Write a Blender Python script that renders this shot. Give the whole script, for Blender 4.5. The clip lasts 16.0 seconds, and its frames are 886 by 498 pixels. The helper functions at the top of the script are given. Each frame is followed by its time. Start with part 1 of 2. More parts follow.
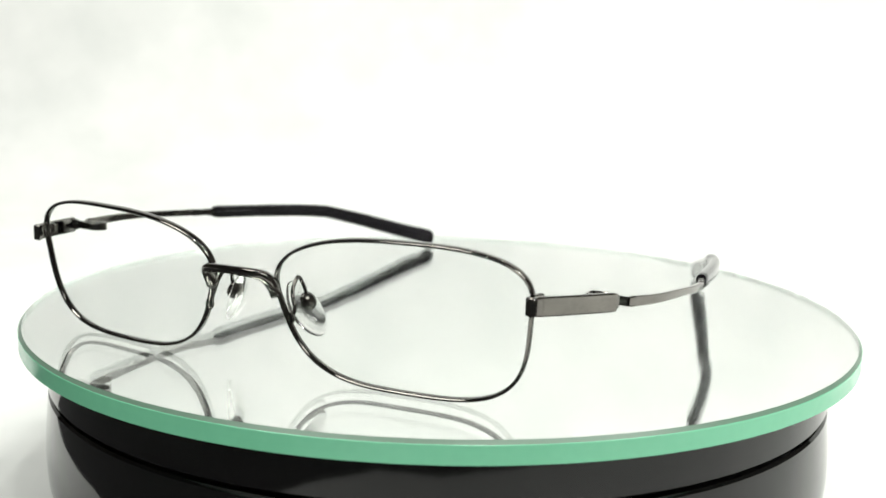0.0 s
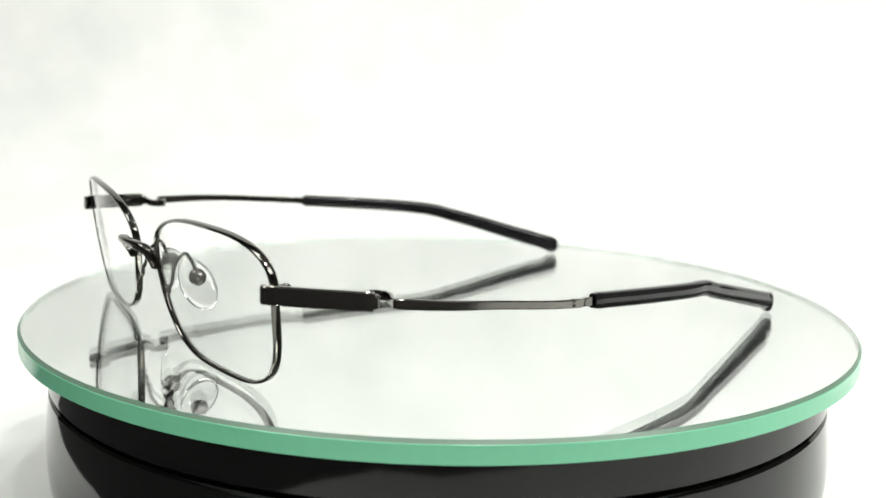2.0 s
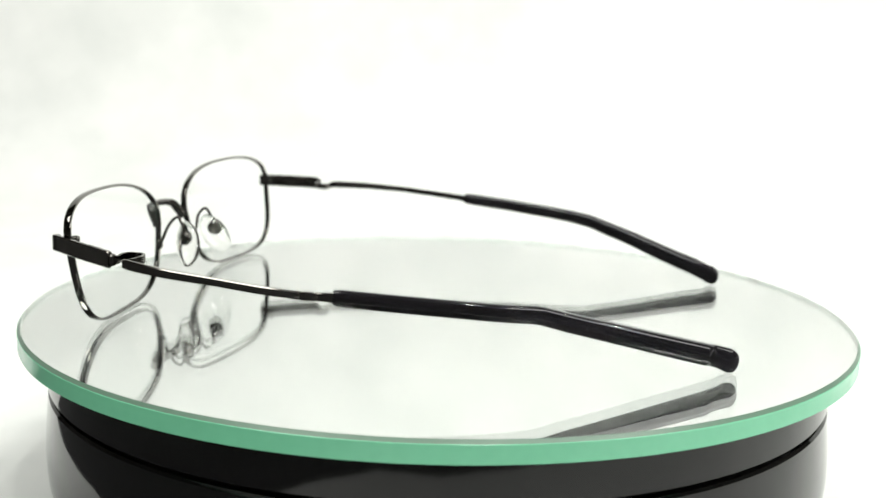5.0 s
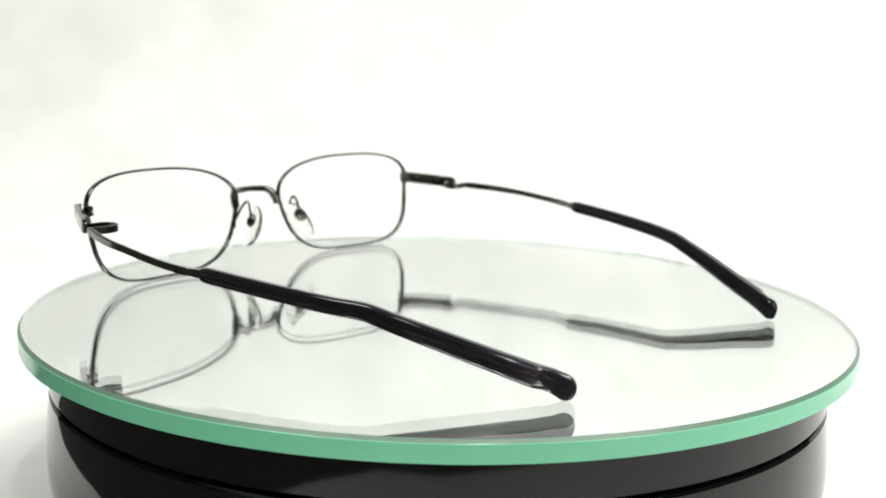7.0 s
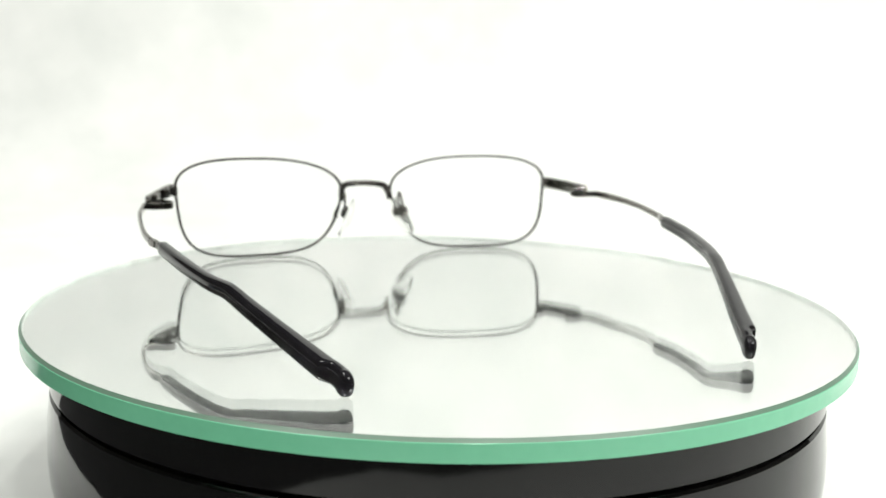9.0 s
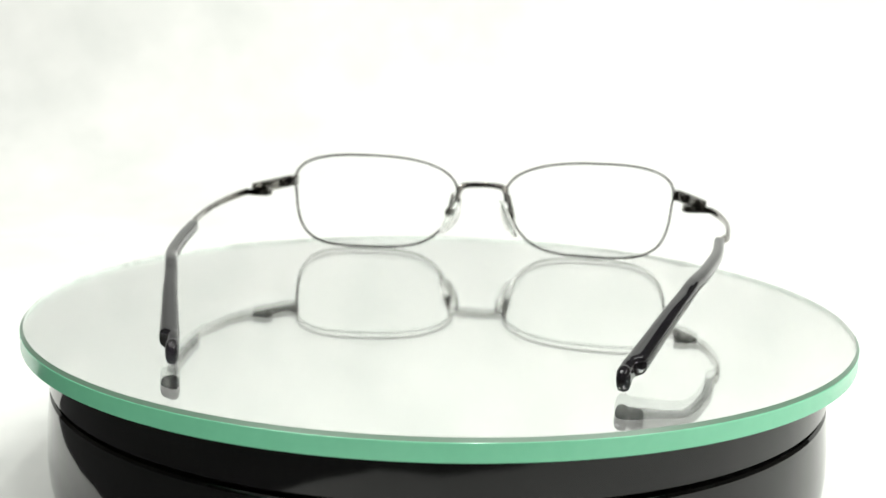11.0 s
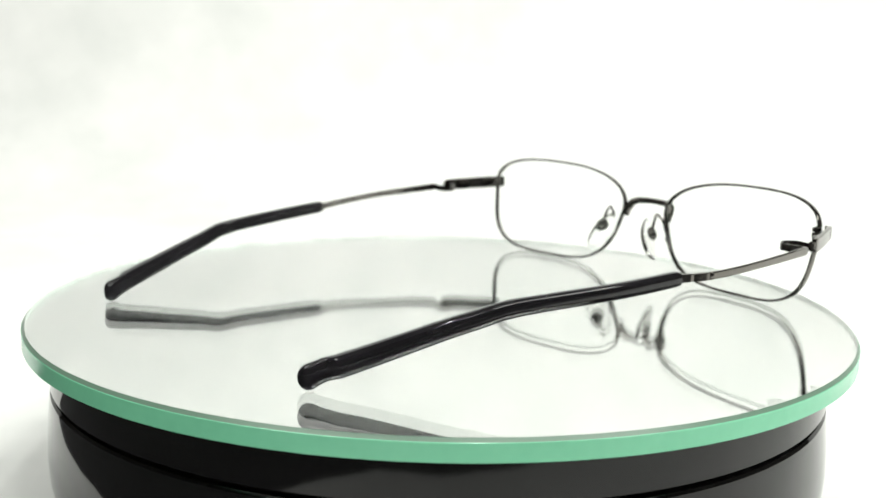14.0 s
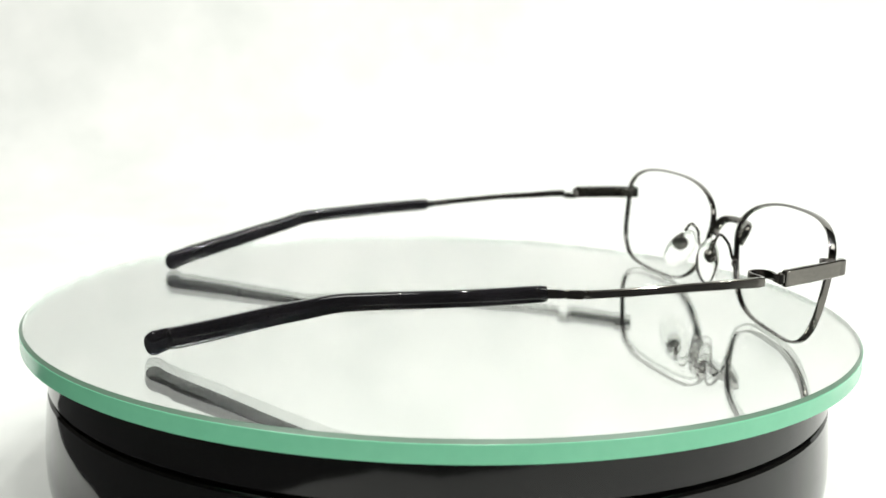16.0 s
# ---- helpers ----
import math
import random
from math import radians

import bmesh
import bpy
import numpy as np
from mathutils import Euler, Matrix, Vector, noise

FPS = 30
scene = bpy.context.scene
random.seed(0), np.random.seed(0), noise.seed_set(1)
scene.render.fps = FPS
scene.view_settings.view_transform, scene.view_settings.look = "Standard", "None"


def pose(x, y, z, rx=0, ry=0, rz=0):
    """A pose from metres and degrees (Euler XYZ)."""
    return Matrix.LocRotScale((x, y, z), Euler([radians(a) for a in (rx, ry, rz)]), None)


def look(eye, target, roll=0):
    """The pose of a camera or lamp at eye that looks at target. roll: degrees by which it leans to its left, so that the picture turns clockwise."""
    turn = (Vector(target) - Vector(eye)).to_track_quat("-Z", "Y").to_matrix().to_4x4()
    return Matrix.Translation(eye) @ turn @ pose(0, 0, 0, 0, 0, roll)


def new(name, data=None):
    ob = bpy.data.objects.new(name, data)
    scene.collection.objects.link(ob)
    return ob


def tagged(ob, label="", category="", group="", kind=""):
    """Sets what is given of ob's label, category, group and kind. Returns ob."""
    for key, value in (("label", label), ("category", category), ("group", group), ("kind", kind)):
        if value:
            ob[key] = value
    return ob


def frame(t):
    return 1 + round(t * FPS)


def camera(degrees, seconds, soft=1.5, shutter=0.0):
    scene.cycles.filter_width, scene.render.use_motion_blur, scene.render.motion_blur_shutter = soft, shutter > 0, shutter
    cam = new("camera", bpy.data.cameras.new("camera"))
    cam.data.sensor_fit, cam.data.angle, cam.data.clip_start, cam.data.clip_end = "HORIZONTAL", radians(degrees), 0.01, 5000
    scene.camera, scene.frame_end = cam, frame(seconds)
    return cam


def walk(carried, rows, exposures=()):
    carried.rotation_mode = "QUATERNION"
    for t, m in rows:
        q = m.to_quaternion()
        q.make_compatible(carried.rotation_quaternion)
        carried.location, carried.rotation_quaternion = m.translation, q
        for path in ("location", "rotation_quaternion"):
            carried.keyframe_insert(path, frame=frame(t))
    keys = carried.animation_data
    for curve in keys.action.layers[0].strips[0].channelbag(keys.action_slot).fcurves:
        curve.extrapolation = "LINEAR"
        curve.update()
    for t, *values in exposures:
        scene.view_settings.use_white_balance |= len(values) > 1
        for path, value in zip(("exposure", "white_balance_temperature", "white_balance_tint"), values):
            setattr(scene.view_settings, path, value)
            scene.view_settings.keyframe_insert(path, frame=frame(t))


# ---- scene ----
MM = 0.001
TURN = -14.3675          # degrees a second, clockwise from above
START = 122.83

# ---------------------------------------------------------------- camera
cam = camera(43.742, 16.0, soft=1.6)
cam.data.dof.use_dof = True
cam.data.dof.focus_distance = 0.247
cam.data.dof.aperture_fstop = 22.0
EYE = Vector((0.0, -0.3085, 0.07115))
AIM = Vector((-0.00022, 0.9841, -0.17812)).normalized()


def station(scale):
    """The camera's place when the lens, focusing farther, shows everything smaller by this factor."""
    eye = EYE - AIM * 0.31 * (1 / scale - 1)
    return look(eye, eye + AIM, 1.505)


walk(cam, [(t, station(s)) for t, s in (
    (0.0, 1.0), (4.0, 1.0), (7.0, 0.9993), (9.0, 0.998), (11.3, 0.9965), (12.5, 0.9955), (14.0, 0.9965), (15.0, 0.998), (16.0, 1.0015))])

# ---------------------------------------------------------------- light
world = bpy.data.worlds.new("dim_room")
scene.world = world
world.use_nodes = True
world.node_tree.nodes["Background"].inputs["Color"].default_value = (0.9, 0.95, 1.0, 1)
world.node_tree.nodes["Background"].inputs["Strength"].default_value = 0.04
scene.view_settings.exposure = -0.28


LIGHT = (0.985, 1.0, 0.95)


def lamp(name, eye, target, size, watts):
    data = bpy.data.lights.new(name, "AREA")
    data.shape, data.size, data.energy, data.color = "DISK", size, watts, LIGHT
    ob = new(name, data)
    ob.matrix_world = look(eye, target)
    return ob


# broad panels out of view, the stronger one on the right, and a few small bright spots
lamp("unseen_panel", (1.0, -0.65, 1.2), (0.55, 0.5, 0.35), 0.7, 8.5)
lamp("unseen_panel", (0.6, -0.95, 1.1), (0.2, 0.6, 0.7), 0.36, 4.0)
# added fill with no known source: lifts the turntable's shadow on the left floor
lamp("unseen_panel", (-0.42, -0.25, 0.9), (-0.34, -0.2, -0.05), 0.45, 5.2)
for x, y, w in ((0.62, 0.1, 2.6), (0.38, -0.3, 2.2), (0.85, -0.2, 2.6), (0.15, -0.15, 1.4), (-0.3, -0.25, 0.35), (-0.1, 0.1, 0.3), (-0.12, -0.45, 0.7),
                (0.35, 0.25, 1.6), (-0.48, -0.1, 0.25), (0.18, -0.62, 1.2)):
    lamp("ceiling_spot", (x, y, 1.2), (x * 0.6, 0.2 if x > 0 else -0.25, 0.0), 0.022, w * 1.8)


# ---------------------------------------------------------------- materials
def material(name, colour, rough=0.5, metal=0.0, **more):
    m = bpy.data.materials.new(name)
    m.use_nodes = True
    b = m.node_tree.nodes["Principled BSDF"]
    b.inputs["Base Color"].default_value = (*colour, 1)
    b.inputs["Roughness"].default_value = rough
    b.inputs["Metallic"].default_value = metal
    for key, value in more.items():
        b.inputs[key.replace("_", " ")].default_value = value
    return m


def vary(m, scale, low, high, rough=None, bump=0.0, fine=None, stretch=(1, 1, 1)):
    """Noise at two scales in colour, roughness and relief."""
    nt = m.node_tree
    b = nt.nodes["Principled BSDF"]
    co = nt.nodes.new("ShaderNodeTexCoord")
    mp = nt.nodes.new("ShaderNodeMapping")
    mp.inputs["Scale"].default_value = stretch
    nt.links.new(co.outputs["Object"], mp.inputs["Vector"])
    big, small = nt.nodes.new("ShaderNodeTexNoise"), nt.nodes.new("ShaderNodeTexNoise")
    big.inputs["Scale"].default_value, small.inputs["Scale"].default_value = scale, fine or scale * 9
    big.inputs["Detail"].default_value = 4
    for n in (big, small):
        nt.links.new(mp.outputs["Vector"], n.inputs["Vector"])
    mix = nt.nodes.new("ShaderNodeMath")
    mix.operation = "MULTIPLY_ADD"
    nt.links.new(small.outputs["Fac"], mix.inputs[0])
    mix.inputs[1].default_value = 0.35
    nt.links.new(big.outputs["Fac"], mix.inputs[2])
    ramp = nt.nodes.new("ShaderNodeMapRange")
    ramp.inputs["From Min"].default_value, ramp.inputs["From Max"].default_value = 0.45, 0.9
    nt.links.new(mix.outputs[0], ramp.inputs["Value"])
    col = nt.nodes.new("ShaderNodeMix")
    col.data_type = "RGBA"
    col.inputs[6].default_value, col.inputs[7].default_value = (*low, 1), (*high, 1)
    nt.links.new(ramp.outputs["Result"], col.inputs[0])
    nt.links.new(col.outputs[2], b.inputs["Base Color"])
    if rough:
        rr = nt.nodes.new("ShaderNodeMapRange")
        rr.inputs["To Min"].default_value, rr.inputs["To Max"].default_value = rough
        nt.links.new(mix.outputs[0], rr.inputs["Value"])
        nt.links.new(rr.outputs["Result"], b.inputs["Roughness"])
    if bump:
        bp = nt.nodes.new("ShaderNodeBump")
        bp.inputs["Strength"].default_value, bp.inputs["Distance"].default_value = 1.0, bump
        nt.links.new(mix.outputs[0], bp.inputs["Height"])
        nt.links.new(bp.outputs["Normal"], b.inputs["Normal"])
    return m


GUNMETAL = vary(material("gunmetal", (0.15, 0.14, 0.135), 0.1, 1.0), 60, (0.13, 0.123, 0.114), (0.19, 0.18, 0.167), (0.02, 0.055), fine=1500)
BRUSHED = vary(material("brushed_gunmetal", (0.24, 0.23, 0.215), 0.2, 1.0), 90, (0.15, 0.142, 0.13), (0.225, 0.214, 0.196), (0.06, 0.12), fine=1800, stretch=(1, 0.08, 1))
SLEEVE = vary(material("black_acetate", (0.012, 0.012, 0.016), 0.12, 0.0, IOR=1.5), 80, (0.008, 0.0075, 0.009), (0.014, 0.013, 0.0155), (0.02, 0.07), fine=900)
LENS = material("clear_lens", (0.993, 1.0, 0.996), 0.0, 0.0, IOR=1.09, Transmission_Weight=1.0)
PAD = material("clear_silicone", (0.97, 0.975, 0.965), 0.07, 0.0, IOR=1.2, Transmission_Weight=1.0, Coat_Weight=1.0, Coat_Roughness=0.03)
GLASS = material("plate_glass", (0.988, 1.0, 0.991), 0.0, 0.0, IOR=1.52, Transmission_Weight=1.0)
EDGE = vary(material("green_glass_edge", (0.2, 0.62, 0.38), 0.3, 0.0, IOR=1.5), 12, (0.20, 0.63, 0.385), (0.235, 0.69, 0.435), (0.1, 0.22), fine=400)
BEVEL = material("ground_edge", (0.13, 0.22, 0.16), 0.35, 0.0)
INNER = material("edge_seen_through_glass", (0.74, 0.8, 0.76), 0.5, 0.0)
SILVER = material("silvering", (0.985, 1.0, 0.988), 0.0, 0.99, Specular_IOR_Level=0.0)
PLASTIC = vary(material("black_plastic", (0.012, 0.012, 0.012), 0.12, 0.0, IOR=1.4), 18, (0.004, 0.004, 0.004), (0.007, 0.007, 0.0068), (0.03, 0.075), fine=500)
PAPER = vary(material("white_paper", (0.82, 0.82, 0.80), 0.85), 12, (0.745, 0.756, 0.74), (0.86, 0.86, 0.845), bump=0.0012, fine=45)
DARK_MATT = vary(material("dark_table", (0.02, 0.02, 0.022), 0.6), 6, (0.02, 0.02, 0.021), (0.05, 0.05, 0.052), bump=0.0008, fine=220)
ROOM = vary(material("dim_wall", (0.09, 0.088, 0.085), 0.9), 2, (0.13, 0.122, 0.11), (0.17, 0.162, 0.148))


# ---------------------------------------------------------------- mesh helpers
def part(name, bm, mat, parent=None, label="", smooth=True):
    """Links a bmesh as one mesh object, under a thing or a part."""
    bmesh.ops.recalc_face_normals(bm, faces=bm.faces)
    me = bpy.data.meshes.new(name)
    bm.to_mesh(me)
    bm.free()
    for m in mat if isinstance(mat, (list, tuple)) else (mat,):
        me.materials.append(m)
    if smooth:
        for f in me.polygons:
            f.use_smooth = True
        me.set_sharp_from_angle(angle=radians(38))
    ob = new(name, me)
    if parent:
        ob.parent = parent
    return tagged(ob, label)


def box(sx, sy, sz, at=(0, 0, 0), bevel=0.0, turn=None):
    bm = bmesh.new()
    bmesh.ops.create_cube(bm, size=1, matrix=Matrix.Translation(at) @ (turn or Matrix()) @ Matrix.Diagonal((sx, sy, sz, 1)))
    if bevel:
        bmesh.ops.bevel(bm, geom=bm.edges[:], offset=bevel, segments=3, affect="EDGES", profile=0.5)
    return bm


def lathe(rows, n=256):
    """A body of revolution about z from (radius, height) rows."""
    bm = bmesh.new()
    rings = []
    for r, z in rows:
        if r < 1e-7:
            rings.append([bm.verts.new((0, 0, z))])
        else:
            rings.append([bm.verts.new((r * math.cos(2 * math.pi * k / n), r * math.sin(2 * math.pi * k / n), z)) for k in range(n)])
    for a, b in zip(rings, rings[1:]):
        for k in range(n):
            j = (k + 1) % n
            quad = (a[k % len(a)], a[j % len(a)], b[j % len(b)], b[k % len(b)])
            bm.faces.new(list(dict.fromkeys(quad)))
    return bm


def curve_points(pts, step, closed=False):
    """A smooth line through pts (Catmull-Rom), step pieces between each two."""
    pts = [Vector(p) for p in pts]
    n, out = len(pts), []
    for i in range(n if closed else n - 1):
        if closed:
            a, b, c, d = (pts[(i + k - 1) % n] for k in range(4))
        else:
            b, c = pts[i], pts[i + 1]
            a = pts[i - 1] if i else 2 * b - c
            d = pts[i + 2] if i + 2 < n else 2 * c - b
        for k in range(step):
            t = k / step
            out.append(0.5 * (2 * b + (c - a) * t + (2 * a - 5 * b + 4 * c - d) * t * t + (3 * b - a - 3 * c + d) * t ** 3))
    if not closed:
        out.append(pts[-1])
    return out


def lerp_table(table, s):
    for (a, *u), (b, *v) in zip(table, table[1:]):
        if s <= b:
            f = (s - a) / (b - a)
            return [x + (y - x) * f for x, y in zip(u, v)]
    return table[-1][1:]


def sweep(pts, size, up=(0, 0, 1), n=14, power=3.0, closed=False, chamfer=0.0, bm=None):
    """A rod along pts. size: (half width, half height), or a function of the share of the length; power: 2 round, 4 nearly square. chamfer: a flat bar with corners cut by that much instead."""
    bm = bm or bmesh.new()
    up = Vector(up)
    m = len(pts)
    rings = []
    for i, p in enumerate(pts):
        a = pts[(i - 1) % m] if closed or i else p
        b = pts[(i + 1) % m] if closed or i < m - 1 else p
        t = (b - a).normalized()
        side = t.cross(up).normalized()
        top = side.cross(t)
        w, h, *shift = size(i / (m - 1)) if callable(size) else size
        ring = []
        corner = []
        if chamfer:
            n, c = 8, chamfer
            corner = [(w, c - h), (w, h - c), (w - c, h), (c - w, h), (-w, h - c), (-w, c - h), (c - w, -h), (w - c, -h)]
        for k in range(n):
            ang = 2 * math.pi * (k + 0.5) / n
            c, s = math.cos(ang), math.sin(ang)
            x = math.copysign(abs(c) ** (2 / power), c) * w
            z = math.copysign(abs(s) ** (2 / power), s) * h
            if corner:
                x, z = corner[k]
            if shift:
                x, z = x + shift[0], z + shift[1]
            ring.append(bm.verts.new(p + side * x + top * z))
        rings.append(ring)
    for i in range(m if closed else m - 1):
        a, b = rings[i], rings[(i + 1) % m]
        for k in range(n):
            bm.faces.new((a[k], a[(k + 1) % n], b[(k + 1) % n], b[k]))
    if not closed:
        bm.faces.new(rings[0])
        bm.faces.new(rings[-1])
    return bm


def ball(r, at, squash=(1, 1, 1), turn=None, u=20, v=12):
    bm = bmesh.new()
    bmesh.ops.create_uvsphere(bm, u_segments=u, v_segments=v, radius=r,
                              matrix=Matrix.Translation(at) @ (turn or Matrix()) @ Matrix.Diagonal((*squash, 1)))
    return bm


# ---------------------------------------------------------------- the setting
def ground_and_room():
    part("floor", box(3.2, 3.2, 0.02, (0, 0.1, -0.81)), ROOM, smooth=False)
    tagged(bpy.data.objects["floor"], "dim grey floor of the room", "floor", kind="structure")
    for name, size, at in (("wall_north", (3.2, 0.1, 2.4), (0, 1.75, 0.4)), ("wall_south", (3.2, 0.1, 2.4), (0, -1.55, 0.4)),
                           ("wall_west", (0.1, 3.2, 2.4), (-1.65, 0.1, 0.4)), ("wall_east", (0.1, 3.2, 2.4), (1.65, 0.1, 0.4))):
        tagged(part(name, box(*size, at), ROOM, smooth=False), "dim plain wall of the room", "wall", kind="structure")
    tagged(part("ceiling", box(3.4, 3.4, 0.1, (0, 0.1, 1.66)), ROOM, smooth=False), "dim plain ceiling of the room", "ceiling", kind="structure")


TABLE_Z = -0.054


def table():
    thing = tagged(new("table"), "dark table under the white paper", "table")
    part("tabletop", box(2.2, 1.5, 0.03, (0, 0.1, TABLE_Z - 0.0158), 0.004), DARK_MATT, thing)
    for x in (-1.0, 1.0):
        for y in (-0.55, 0.75):
            part("leg", box(0.06, 0.06, 0.73, (x, y, TABLE_Z - 0.395), 0.004), DARK_MATT, thing)


def paper_sweep():
    """White paper that lies on the table, cut off askew in front, and rises behind in a wide bend."""
    bm = bmesh.new()
    nx, back, bend = 56, 0.66, 0.2
    profile = [("floor", k / 10) for k in range(10)] + [("bend", k / 14) for k in range(15)] + [("rise", k / 12) for k in range(1, 13)]
    grid = []
    for i in range(nx + 1):
        x = -0.95 + 2.0 * i / nx
        front = -0.27
        col = []
        for kind, s in profile:
            if kind == "floor":
                y, z = front + (back - bend - front) * s, 0.0
            elif kind == "bend":
                a = s * math.pi / 2
                y, z = back - bend + bend * math.sin(a), bend - bend * math.cos(a)
            else:
                y, z = back + 0.05 * s, bend + 0.8 * s
            crease = 0.006 * noise.noise(Vector((x * 3, y * 3 + z * 3, 2.0))) + 0.002 * noise.noise(Vector((x * 9, z * 9, 5.0)))
            if kind == "rise" or (kind == "bend" and s > 0.3):
                y += crease
            col.append(bm.verts.new((x, y, TABLE_Z + z)))
        grid.append(col)
    for a, b in zip(grid, grid[1:]):
        for k in range(len(profile) - 1):
            bm.faces.new((a[k], b[k], b[k + 1], a[k + 1]))
    ob = part("backdrop", bm, PAPER)
    so = ob.modifiers.new("thickness", "SOLIDIFY")
    so.thickness = 0.0006
    tagged(ob, "white seamless paper backdrop curving up behind the turntable", "backdrop", kind="structure")


def dark_reflected_sheet():
    """An added dark sheet on the paper, out of view, that darkens the turntable's reflections."""
    bm = bmesh.new()
    na, nr = 76, 10
    # near edge by angle, shaped to the dark areas mirrored in the housing
    inner = [(-50, 0.40), (-42, 0.33), (-34, 0.30), (-24, 0.258), (-12, 0.25), (0, 0.243), (12, 0.247), (25, 0.225), (38, 0.19), (50, 0.165), (62, 0.15),
             (72, 0.159), (86, 0.166), (96, 0.176), (101.5, 0.184)]
    top, low = [], []
    for i in range(na + 1):
        a = -50 + 151.5 * i / na
        near = lerp_table(inner, a)[0] + 0.002 * noise.noise(Vector((a * 0.1, 7, 1)))
        far = min(0.62, 0.5 / max(math.cos(radians(a)), 0.05))
        for k in range(nr + 1):
            r = near + (far - near) * k / nr
            x, y = -r * math.sin(radians(a)), -0.004 - r * math.cos(radians(a))
            inside = 0 < k < nr and 0 < i < na
            h = 0.003 + 0.002 * noise.noise(Vector((x * 22, y * 22, 1))) if inside else 0.0015
            top.append(bm.verts.new((x, y, TABLE_Z + 0.0008 + h)))
            low.append(bm.verts.new((x, y, TABLE_Z + 0.0004)))
    m = nr + 1
    for i in range(na):
        for k in range(nr):
            a = i * m + k
            bm.faces.new((top[a], top[a + 1], top[a + m + 1], top[a + m]))
            bm.faces.new((low[a], low[a + m], low[a + m + 1], low[a + 1]))
        for a in (i * m, i * m + nr):
            bm.faces.new((top[a], top[a + m], low[a + m], low[a]))
    for k in range(nr):
        for a in (k, na * m + k):
            bm.faces.new((top[a], top[a + 1], low[a + 1], low[a]))
    tagged(part("cloth", bm, DARK_MATT), "added dark sheet out of view, mirrored in the black turntable", "cloth")


# ---------------------------------------------------------------- the turntable
R_GLASS, THICK, SILVER_Z = 0.1130, 0.0050, 0.0046
CENTRE = Vector((-0.0002, -0.00085, 0))


def turntable():
    thing = tagged(new("turntable"), "glossy black plastic motorised turntable on white paper", "turntable")
    part("top_ring", lathe([(0, -0.0051), (0.1048, -0.0051), (0.1059, -0.0060), (0.1063, -0.0158), (0.1058, -0.0164), (0.0, -0.0164)]), PLASTIC, thing)
    part("groove", lathe([(0, -0.0164), (0.1046, -0.0164), (0.1046, -0.0175), (0, -0.0175)]), PLASTIC, thing)
    rows = [(0, -0.0174), (0.1057, -0.0174), (0.1063, -0.0180), (0.1067, -0.022), (0.1072, -0.028), (0.1074, -0.034), (0.1072, -0.038)]
    rows += [(0.1072 - 0.014 * (1 - math.cos(radians(a))), -0.038 - 0.0156 * math.sin(radians(a))) for a in range(10, 91, 10)] + [(0, -0.0536)]
    part("housing", lathe(rows), PLASTIC, thing)
    thing.location = CENTRE + Vector((-0.00015, 0, 0))
    return thing


def glass_plate():
    thing = tagged(new("glass_plate"), "round mirrored glass plate with green edge on turntable", "glass plate")
    r, c = R_GLASS, 0.0008
    glass = part("glass", lathe([(0, 0), (r - c, 0), (r - c, -SILVER_Z), (0, -SILVER_Z)]), GLASS, thing, "clear plate glass")
    glass.visible_shadow = False
    rim = lathe([(r - c, -0.00002), (r - 0.0001, -c), (r, -c - 0.0001), (r, -THICK + 0.0002), (r - 0.0003, -THICK), (0.09, -THICK), (0.09, -SILVER_Z - 0.0003), (r - c, -SILVER_Z - 0.0003), (r - c, -0.00002)])
    rim.normal_update()
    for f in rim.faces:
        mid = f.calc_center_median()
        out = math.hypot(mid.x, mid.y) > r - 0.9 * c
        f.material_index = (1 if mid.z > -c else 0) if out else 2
    bmesh.ops.remove_doubles(rim, verts=rim.verts, dist=1e-6)
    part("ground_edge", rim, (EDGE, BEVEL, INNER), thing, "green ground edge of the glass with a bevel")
    part("silvering", lathe([(0, -SILVER_Z - 0.00003), (r - c - 0.0001, -SILVER_Z - 0.00003), (r - c - 0.0001, -SILVER_Z - 0.0002), (0, -SILVER_Z - 0.0002)]), SILVER, thing, "silvered back of the glass")
    thing.location = CENTRE
    return thing


# ---------------------------------------------------------------- the eyeglasses (own space: x to the wearer's right, y forward)
MID = Vector((-0.03557, 0.07335, 0))
SEAT = Matrix.Translation(MID) @ pose(0, 0, 0, 0, 0, 28.035)


def outline(a):
    """The lens outline at the angle a: outward, up, in mm; flat top, full corner outside, soft taper at the nose."""
    c, s = math.cos(a), math.sin(a)
    height, level = (13.54, 0.0151) if s >= 0 else (19.27, -0.0019)
    if c >= 0:
        side, power, taper = (27.76, 2.864, -0.1645) if s >= 0 else (27.76, 3.671, 0.0925)
    else:
        side, power, taper = (29.94, 2.232, -0.2116) if s >= 0 else (29.94, 3.434, 0.2987)
    u = math.copysign(abs(c) ** (2 / power), c) * side
    v = math.copysign(abs(s) ** (2 / power), s) * height
    lean = level + (0.0151 - level) * (1 - abs(v) / height)
    return u * (1 - taper * abs(v) / side), v + 2.2 + lean * u


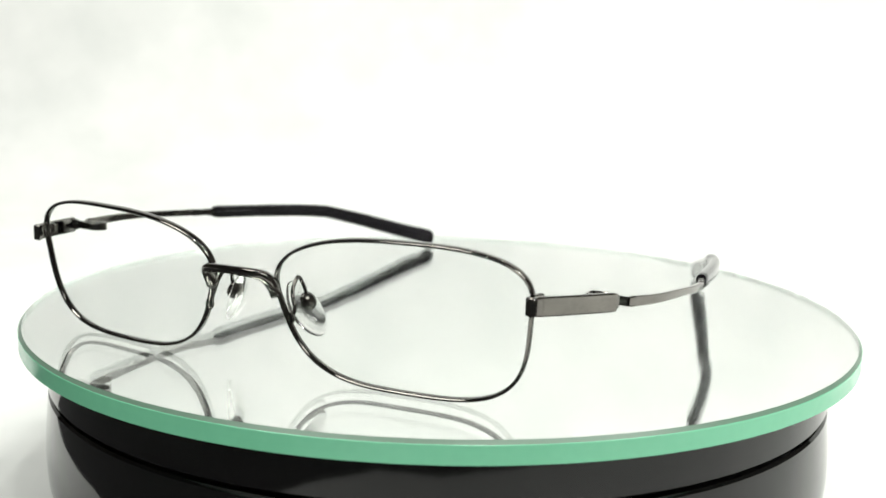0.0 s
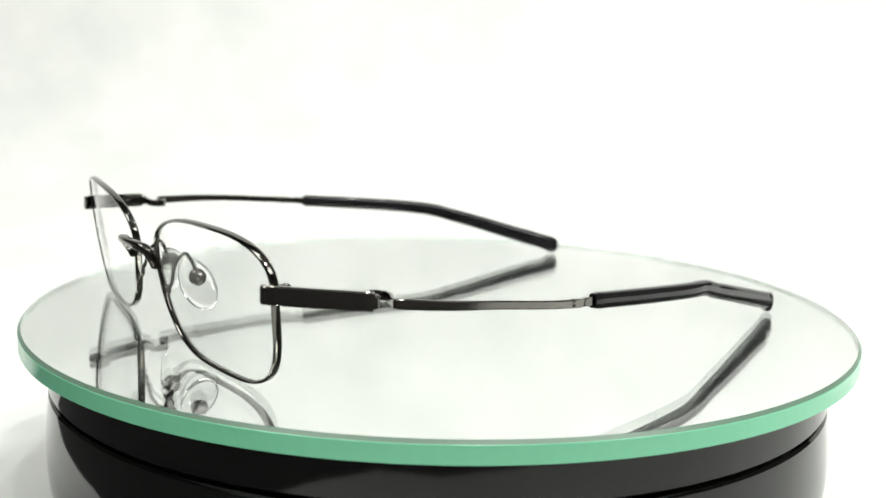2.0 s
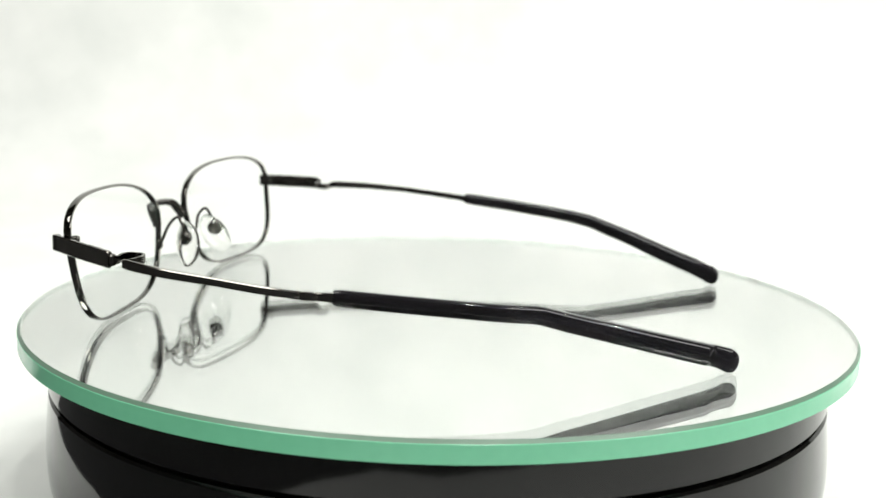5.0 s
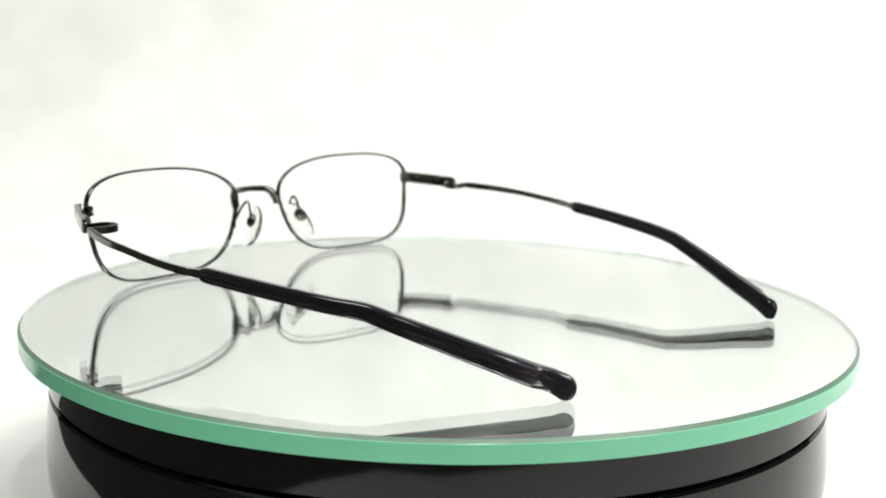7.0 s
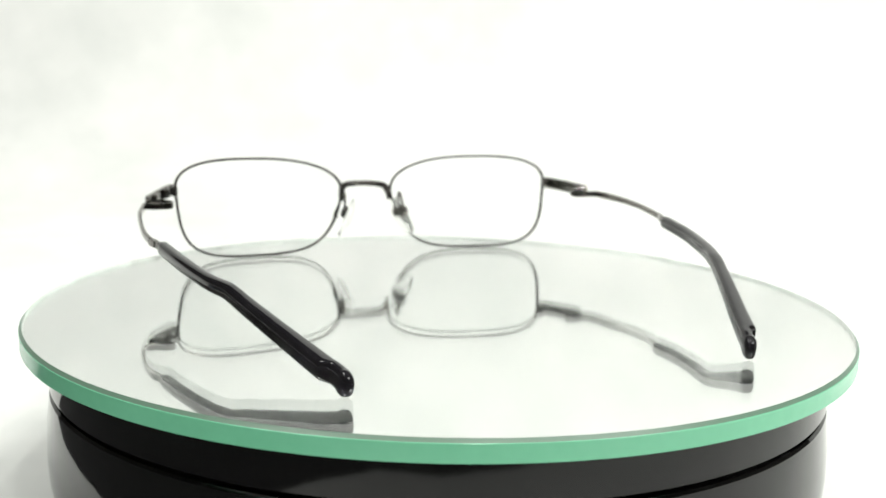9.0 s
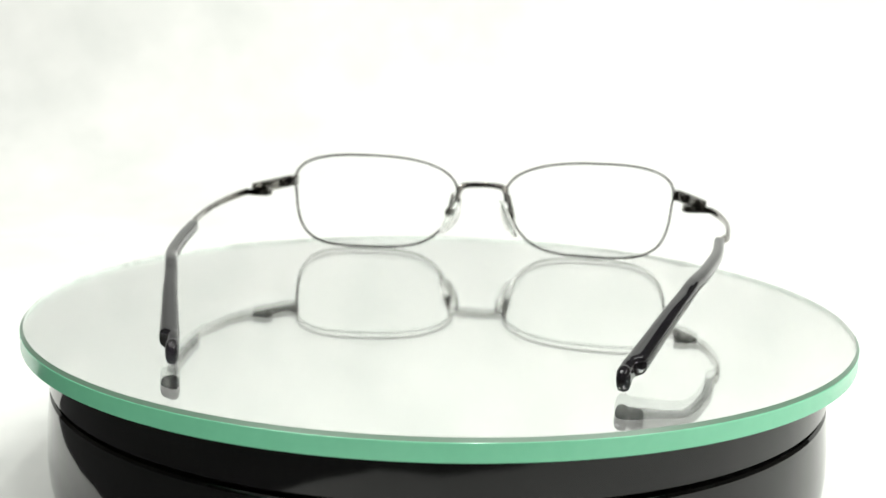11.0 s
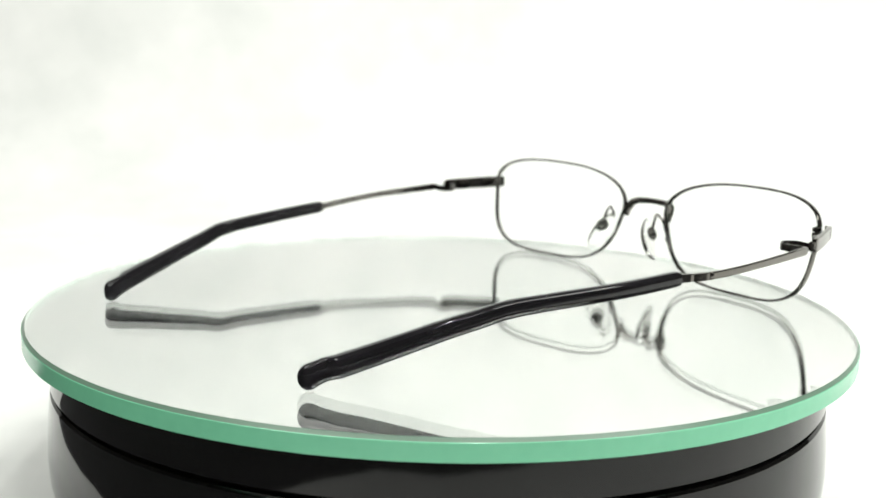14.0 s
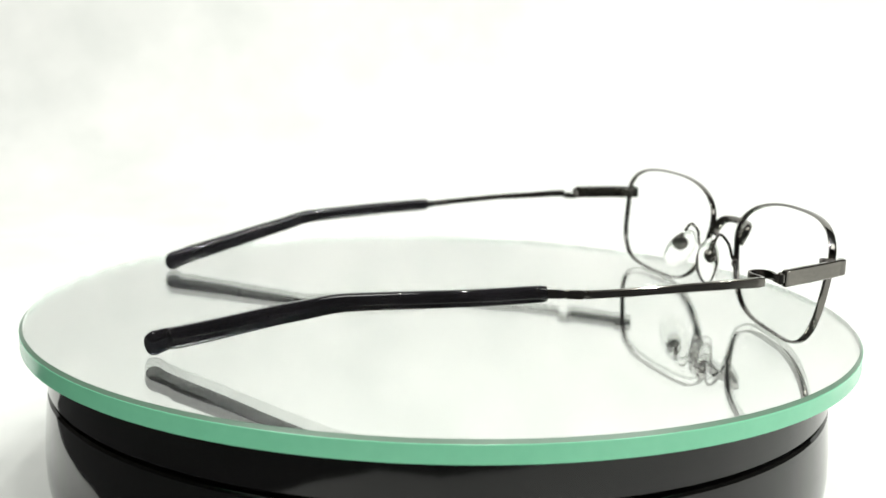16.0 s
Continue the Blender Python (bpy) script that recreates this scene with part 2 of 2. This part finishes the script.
class Side:
    """One half of the glasses; sx is 1 for the wearer's right, -1 for the left."""

    def __init__(self, sx):
        self.sx = sx
        cx, cy, cz, tilt, wrap, self.k = (38.85, 1.817, 17.31, 8.03, 5.27, 5.97) if sx > 0 else (39.39, 1.379, 17.30, 7.63, 5.38, 4.40)
        tilt, wrap = radians(tilt), radians(wrap)
        self.c = Vector((cx, cy, cz))
        self.u = Vector((math.cos(wrap), -math.sin(wrap), 0))
        n0 = Vector((math.sin(wrap), math.cos(wrap), 0))
        self.v = Vector((0, 0, math.cos(tilt))) + n0 * math.sin(tilt)
        self.n = self.v.cross(self.u)
        if self.n.y < 0:
            self.n = -self.n

    def flip(self, p):
        return Vector((self.sx * p[0], p[1], p[2])) * MM

    def on_lens(self, u, v, lift=0.0):
        return self.flip(self.c + self.u * u + self.v * v + self.n * (lift - self.k * (u * u + v * v) / 2000))

    def normal(self):
        return Vector((self.sx * self.n.x, self.n.y, self.n.z))


def rim_and_lens(thing, half):
    angles = [2 * math.pi * k / 120 for k in range(120)]
    rim = part("rim", sweep([half.on_lens(*outline(a)) for a in angles], (0.42 * MM, 0.95 * MM), up=half.normal(), power=3.2, closed=True, n=12),
               GUNMETAL, thing, "thin dark gunmetal full rim")
    bm = bmesh.new()
    layers = []
    for lift in (0.5, -0.5):
        rings = [[bm.verts.new(half.on_lens(0, 2.2, lift))]]
        for f in (0.2, 0.4, 0.6, 0.8, 0.93, 1.0):
            ring = []
            for a in angles:
                u, v = outline(a)
                ring.append(bm.verts.new(half.on_lens(u * f * 0.992, 2.2 + (v - 2.2) * f * 0.99, lift)))
            rings.append(ring)
        n = len(angles)
        for a, b in zip(rings, rings[1:]):
            for k in range(n):
                j = (k + 1) % n
                quad = (a[k % len(a)], a[j % len(a)], b[j], b[k])
                bm.faces.new(list(dict.fromkeys(quad)))
        layers.append(rings[-1])
    for k in range(len(angles)):
        j = (k + 1) % len(angles)
        bm.faces.new((layers[0][k], layers[0][j], layers[1][j], layers[1][k]))
    part("lens", bm, LENS, thing, "clear curved demonstration lens")
    return rim


def end_piece(thing, half, front, back):
    """The flat block from the rim to the hinge, with the rim lock and its screw behind it."""
    f, b = half.flip(front), half.flip(back)
    way = (b - f).normalized()
    pts = [f + (b - f) * s for s in (0, 0.02, 0.1, 0.3, 0.6, 0.9, 0.985, 1)]
    bow = half.flip((0.7, 0.0, 0))
    pts = [p + bow * (4 * s * (1 - s)) * 0.5 for p, s in zip(pts, (0, 0.02, 0.1, 0.3, 0.6, 0.9, 0.985, 1))]
    size = lambda s: (0.66 * MM, 1.98 * MM) if 0.1 < s < 0.9 else (0.56 * MM, 1.85 * MM)
    block = part("end_piece", sweep(pts, size, chamfer=0.28 * MM), BRUSHED, thing, "flat brushed gunmetal end piece")
    joint = [half.flip((front[0] - 1.3, front[1] + 0.15, front[2])), half.flip((front[0] - 0.6, front[1] + 0.4, front[2])), f + Vector((0, 0.0002, 0)), f + way * 0.0012]
    part("joint", sweep(curve_points(joint, 4), (0.75 * MM, 1.88 * MM), chamfer=0.25 * MM), GUNMETAL, block, "dark corner of the end piece")
    level = min((k * 0.01 for k in range(-40, 60)), key=lambda k: abs(half.on_lens(*outline(k)).z - f.z))
    seat = half.on_lens(*outline(level), -1.7)
    for dz in (0.75, -0.75):
        part("rim_lock", box(1.9 * MM, 2.4 * MM, 1.35 * MM, seat + half.flip((0.5, 0, dz)), 0.3 * MM), GUNMETAL, block, "small split rim lock")
    screw = seat + half.flip((0.7, -0.4, 0))
    part("screw", sweep([screw + Vector((0, 0, z * MM)) for z in (-1.6, -1.5, 1.5, 1.6)], (0.6 * MM, 0.6 * MM), up=(0, 1, 0), power=2), GUNMETAL, block)
    across = half.flip((-1, 0, 0)) / MM
    for share, length, high in ((0.3, 2.6, 3.0), (0.72, 4.2, 3.4)):
        turn = Matrix((across, way, Vector((0, 0, 1)))).transposed().to_4x4() if half.sx < 0 else Matrix((-across, way, Vector((0, 0, 1)))).transposed().to_4x4()
        part("spring_housing", box(1.3 * MM, length * MM, high * MM, f.lerp(b, share) + across * 1.0 * MM, 0.3 * MM, turn), GUNMETAL, block, "dark housing behind the end piece")
    pin = b + across * 0.5 * MM + way * 0.5 * MM
    part("hinge_barrel", sweep([pin + Vector((0, 0, z * MM)) for z in (-1.35, -1.15, -0.1, 0.1, 1.15, 1.35)], lambda s: ((0.8 if 0.1 < s < 0.3 or 0.7 < s < 0.9 else 0.62) * MM,) * 2, up=(0, 1, 0), power=2), GUNMETAL, block, "small hinge barrel")
    return b


def hinge(thing, half, start, end):
    """A spring loop: a strip that leaves the block, turns in a round bow inside and comes back to the temple."""
    x, y, z = start
    loop = [(x - 0.2, y + 0.6, z), (x + 0.2, y - 0.7, z), (x - 1.4, y - 1.3, z - 0.1), (x - 4.0, y - 0.9, z - 0.1), (x - 6.3, y - 1.4, z - 0.2), (x - 7.3, y - 3.4, z - 0.3),
            (x - 6.3, y - 5.3, z - 0.4), (x - 3.8, y - 5.7, z - 0.5), (x - 1.4, y - 4.8, z - 0.6), (end[0], end[1], end[2])]
    pts = curve_points([half.flip(p) for p in loop], 6)
    part("spring_hinge", sweep(pts, (0.33 * MM, 1.0 * MM), chamfer=0.1 * MM), GUNMETAL, thing, "dark looped spring hinge")


def temple(thing, half, nodes, sleeve, tip_turn):
    """The metal arm, its neck, and the black sleeve with the scooped, rounded end."""
    arm_pts = curve_points([half.flip(p) for p in nodes], 10)
    arm = part("temple", sweep(arm_pts, lambda s: lerp_table([(0, 0.42 * MM, 0.95 * MM), (0.02, 0.52 * MM, 1.14 * MM), (0.5, 0.52 * MM, 0.92 * MM), (1, 0.6 * MM, 0.92 * MM)], s), chamfer=0.24 * MM),
               BRUSHED, thing, "slim bowed gunmetal metal temple")
    a, b = half.flip(nodes[-1]), half.flip(sleeve[0])
    line = lambda lo, hi: [a.lerp(b, lo + (hi - lo) * k / 8) for k in range(9)]
    part("stop", sweep(line(-0.06, 0.06), lambda s: (0.62 * MM, (0.7 + 0.42 * math.sin(math.pi * s) ** 0.5) * MM), power=3), GUNMETAL, arm, "small rounded stop at the end of the metal")
    part("link", sweep(line(0.05, 0.56), lambda s: lerp_table([(0, 0.45 * MM, 0.72 * MM), (0.14, 0.72 * MM, 1.02 * MM), (0.86, 0.72 * MM, 0.95 * MM), (1, 0.5 * MM, 0.8 * MM)], s), chamfer=0.12 * MM),
         BRUSHED, arm, "pale flat link")
    part("neck", sweep(line(0.55, 1.05), lambda s: lerp_table([(0, 0.5 * MM, 0.8 * MM), (0.2, 0.62 * MM, 1.0 * MM), (1, 0.62 * MM, 1.0 * MM)], s), chamfer=0.15 * MM),
         GUNMETAL, arm, "polished stepped neck")
    pts = curve_points([half.flip(p) for p in sleeve], 14)
    total = sum((b - a).length for a, b in zip(pts, pts[1:]))

    def size(s):
        d = (1 - s) * total / MM          # distance from the end
        w, h = lerp_table([(0, 1.25, 1.65), (0.008, 1.5, 1.9), (0.1, 1.52, 1.93), (0.4, 1.6, 2.0), (0.55, 1.72, 2.16), (0.9, 2.3, 2.55), (1, 2.35, 2.6)], s)
        shift, drop = 0.0, 0.0
        if d < 10:                        # one face is cut back to a thin tongue that stays on the inner side
            cut = min(1.0, max(0.0, (8.9 - d) / 2.4))
            cut = cut * cut * (3 - 2 * cut)
            swell = 0.2 * math.exp(-((d - 1.8) / 2.0) ** 2)
            w -= (0.9 - swell) * cut
            shift = (0.8 - swell) * cut * tip_turn
            h += 0.32 * max(0.0, 1 - d / 5.5)
            drop = -0.62 * max(0.0, 1 - d / 5.5)
        if d < 3.4:
            e = max(0.0, 1 - ((3.4 - d) / 3.42) ** 2.4) ** 0.5
            w, h = max(w * e, 0.15), max((h + 0.1) * e, 0.15)
        return w * MM, h * MM, shift * MM, drop * MM

    fine = []
    for a, b in zip(pts, pts[1:]):
        close = (pts[-1] - a).length < 0.013
        for k in range(6 if close else 1):
            fine.append(a.lerp(b, k / (6 if close else 1)))
    fine.append(pts[-1])
    acc, run = [0.0], 0.0
    for a, b in zip(fine, fine[1:]):
        run += (b - a).length
        acc.append(run)
    share = iter([a / run for a in acc])
    part("temple_tip", sweep(fine, lambda s: size(next(share)), power=2.8, n=36), SLEEVE, arm, "glossy black plastic temple tip with rounded end")


def bridge(thing):
    nodes = [(-9.1, 2.8, 18.0), (-9.05, 3.2, 19.0), (-8.8, 4.1, 20.6), (-7.9, 5.4, 22.5), (-5.6, 6.7, 23.2), (0, 7.3, 23.4), (5.3, 6.9, 23.1), (7.6, 5.7, 22.4), (8.4, 4.3, 20.6), (8.6, 3.2, 19.0), (8.7, 2.8, 18.0)]
    pts = curve_points([Vector(p) * MM for p in nodes], 8)
    size = [(0, 0.8, 1.0), (0.03, 1.1, 1.5), (0.08, 1.0, 1.45), (0.2, 1.05, 1.35), (0.27, 1.2, 1.25), (0.36, 1.1, 1.2), (0.5, 0.95, 1.1), (0.64, 1.1, 1.2), (0.73, 1.2, 1.25), (0.8, 1.05, 1.35), (0.92, 1.0, 1.45), (0.97, 1.1, 1.5), (1, 0.8, 1.0)]
    part("bridge", sweep(pts, lambda s: [v * MM for v in lerp_table(size, s)], up=(0, 1, 0.001), power=2.6, n=20), GUNMETAL, thing, "arched polished gunmetal bridge")


def nose_pad(thing, half):
    box_at = Vector((10.7, -6.7, 15.3))
    u, v = outline(math.pi * 1.05)
    root = half.on_lens(u + 0.3, v, -0.5) / MM
    root.x *= half.sx
    arm = [root, root + Vector((0.2, -1.2, 1.6)), (10.5, -1.2, 18.4), (10.1, -2.9, 20.6), (9.95, -4.1, 21.1), (10.2, -5.2, 19.7), (10.5, -6.1, 17.4), (10.65, -6.6, 15.9)]
    part("pad_arm", sweep(curve_points([half.flip(p) for p in arm], 7), (0.45 * MM, 0.45 * MM), up=(1, 0.02, 0.01), power=2, n=10), GUNMETAL, thing, "bent wire pad arm")
    part("solder_joint", ball(1.0 * MM, half.flip(root), (0.85, 1.25, 1.5)), GUNMETAL, thing, "small rounded solder joint")
    # the pad leans: its foot stands outward and back, its face looks at the nose, back and down
    long = Vector((0.54 * half.sx, -0.34, -1.0)).normalized()
    face = Vector((-0.985 * half.sx, -0.12, 0))
    face = (face - long * face.dot(long)).normalized()
    turn = Matrix((face, long.cross(face), long)).transposed().to_4x4()
    pad = bmesh.new()
    at = half.flip((9.7, -7.0, 13.4))
    bmesh.ops.create_uvsphere(pad, u_segments=28, v_segments=16, radius=1, matrix=Matrix.Diagonal((1.6 * MM, 4.1 * MM, 7.1 * MM, 1)))
    for v in pad.verts:               # dished, with a rim round the face
        y, z = v.co.y / (4.1 * MM), v.co.z / (7.1 * MM)
        v.co.x -= (0.5 * y * y + 0.9 * z * z - 0.4) * MM
        if v.co.z < 0:
            v.co.y *= 1 - 0.22 * z * z
    bmesh.ops.transform(pad, verts=pad.verts, matrix=Matrix.Translation(at) @ turn)
    p = part("nose_pad", pad, PAD, thing, "clear silicone oval nose pad")
    part("pad_mount", ball(1.0 * MM, half.flip(box_at), (1.25, 2.1, 2.2), turn), GUNMETAL, p, "dark round pad mount")
    screw_at = half.flip((box_at.x + 0.9, box_at.y + 0.5, box_at.z - 0.5))
    part("screw", ball(0.8 * MM, screw_at, (0.7, 1, 1), turn, 14, 8), BRUSHED, p)


def eyeglasses():
    thing = tagged(new("eyeglasses"), "gunmetal full-rim eyeglasses with black temple tips on glass", "eyeglasses")
    root = thing
    bridge(root)
    for sx in (1, -1):
        half = Side(sx)
        rim_and_lens(root, half)
        nose_pad(root, half)
        if sx > 0:
            front, back = (68.65, -0.76, 23.4), (75.7, -19.0, 22.4)
            arm = [(77.0, -24.5, 21.95), (78.7, -36.0, 21.75), (79.35, -47.9, 21.2), (78.8, -57.6, 20.5), (77.7, -65.6, 19.95)]
            sleeve = [(74.5, -73.7, 19.6), (71.9, -90.3, 18.3), (67.2, -107.4, 16.95), (64.0, -116.2, 15.95), (62.5, -120.2, 15.1), (60.95, -124.0, 13.95), (57.7, -131.8, 11.7), (52.0, -145.4, 7.3), (45.8, -160.7, 2.75)]
        else:
            front, back = (68.66, 0.04, 23.2), (78.0, -18.7, 21.9)
            arm = [(79.25, -22.6, 21.4), (81.75, -33.8, 20.4), (82.8, -45.9, 19.55), (82.95, -56.6, 18.5), (82.2, -65.0, 17.75)]
            sleeve = [(80.1, -72.4, 17.25), (77.3, -90.2, 16.1), (73.6, -107.4, 14.9), (70.6, -115.6, 14.3), (69.15, -119.5, 13.4), (67.75, -123.3, 12.3), (65.0, -131.1, 10.35), (59.65, -145.4, 6.65), (53.8, -161.1, 2.7)]
        end_piece(root, half, front, back)
        hinge(root, half, back, arm[0])
        temple(root, half, arm, sleeve, sx)
    for child in thing.children:
        child.matrix_parent_inverse = SEAT
    return thing


ground_and_room()
table()
paper_sweep()
dark_reflected_sheet()
base = turntable()
plate = glass_plate()
glasses = eyeglasses()


def motions():
    lag = [(0, 0.09), (2.5, 0.0), (4, 0.06), (7, -0.46), (9, -0.25), (11.3, 0.05), (12.5, 0.18), (14, 0.05), (16, 0.2)]
    times = [0.5 * k for k in range(33)]
    walk(glasses, [(t, pose(0, 0, 0, 0, 0, START + TURN * t + lerp_table(lag, t)[0])) for t in times])
    off = lambda t: Vector((math.cos(radians(TURN * t - 87.7)), math.sin(radians(TURN * t - 87.7)), 0)) * 0.00035     # the glass lies a little off centre
    walk(plate, [(t, pose(*(CENTRE + off(t)), 0, 0, START + TURN * t)) for t in times])


motions()
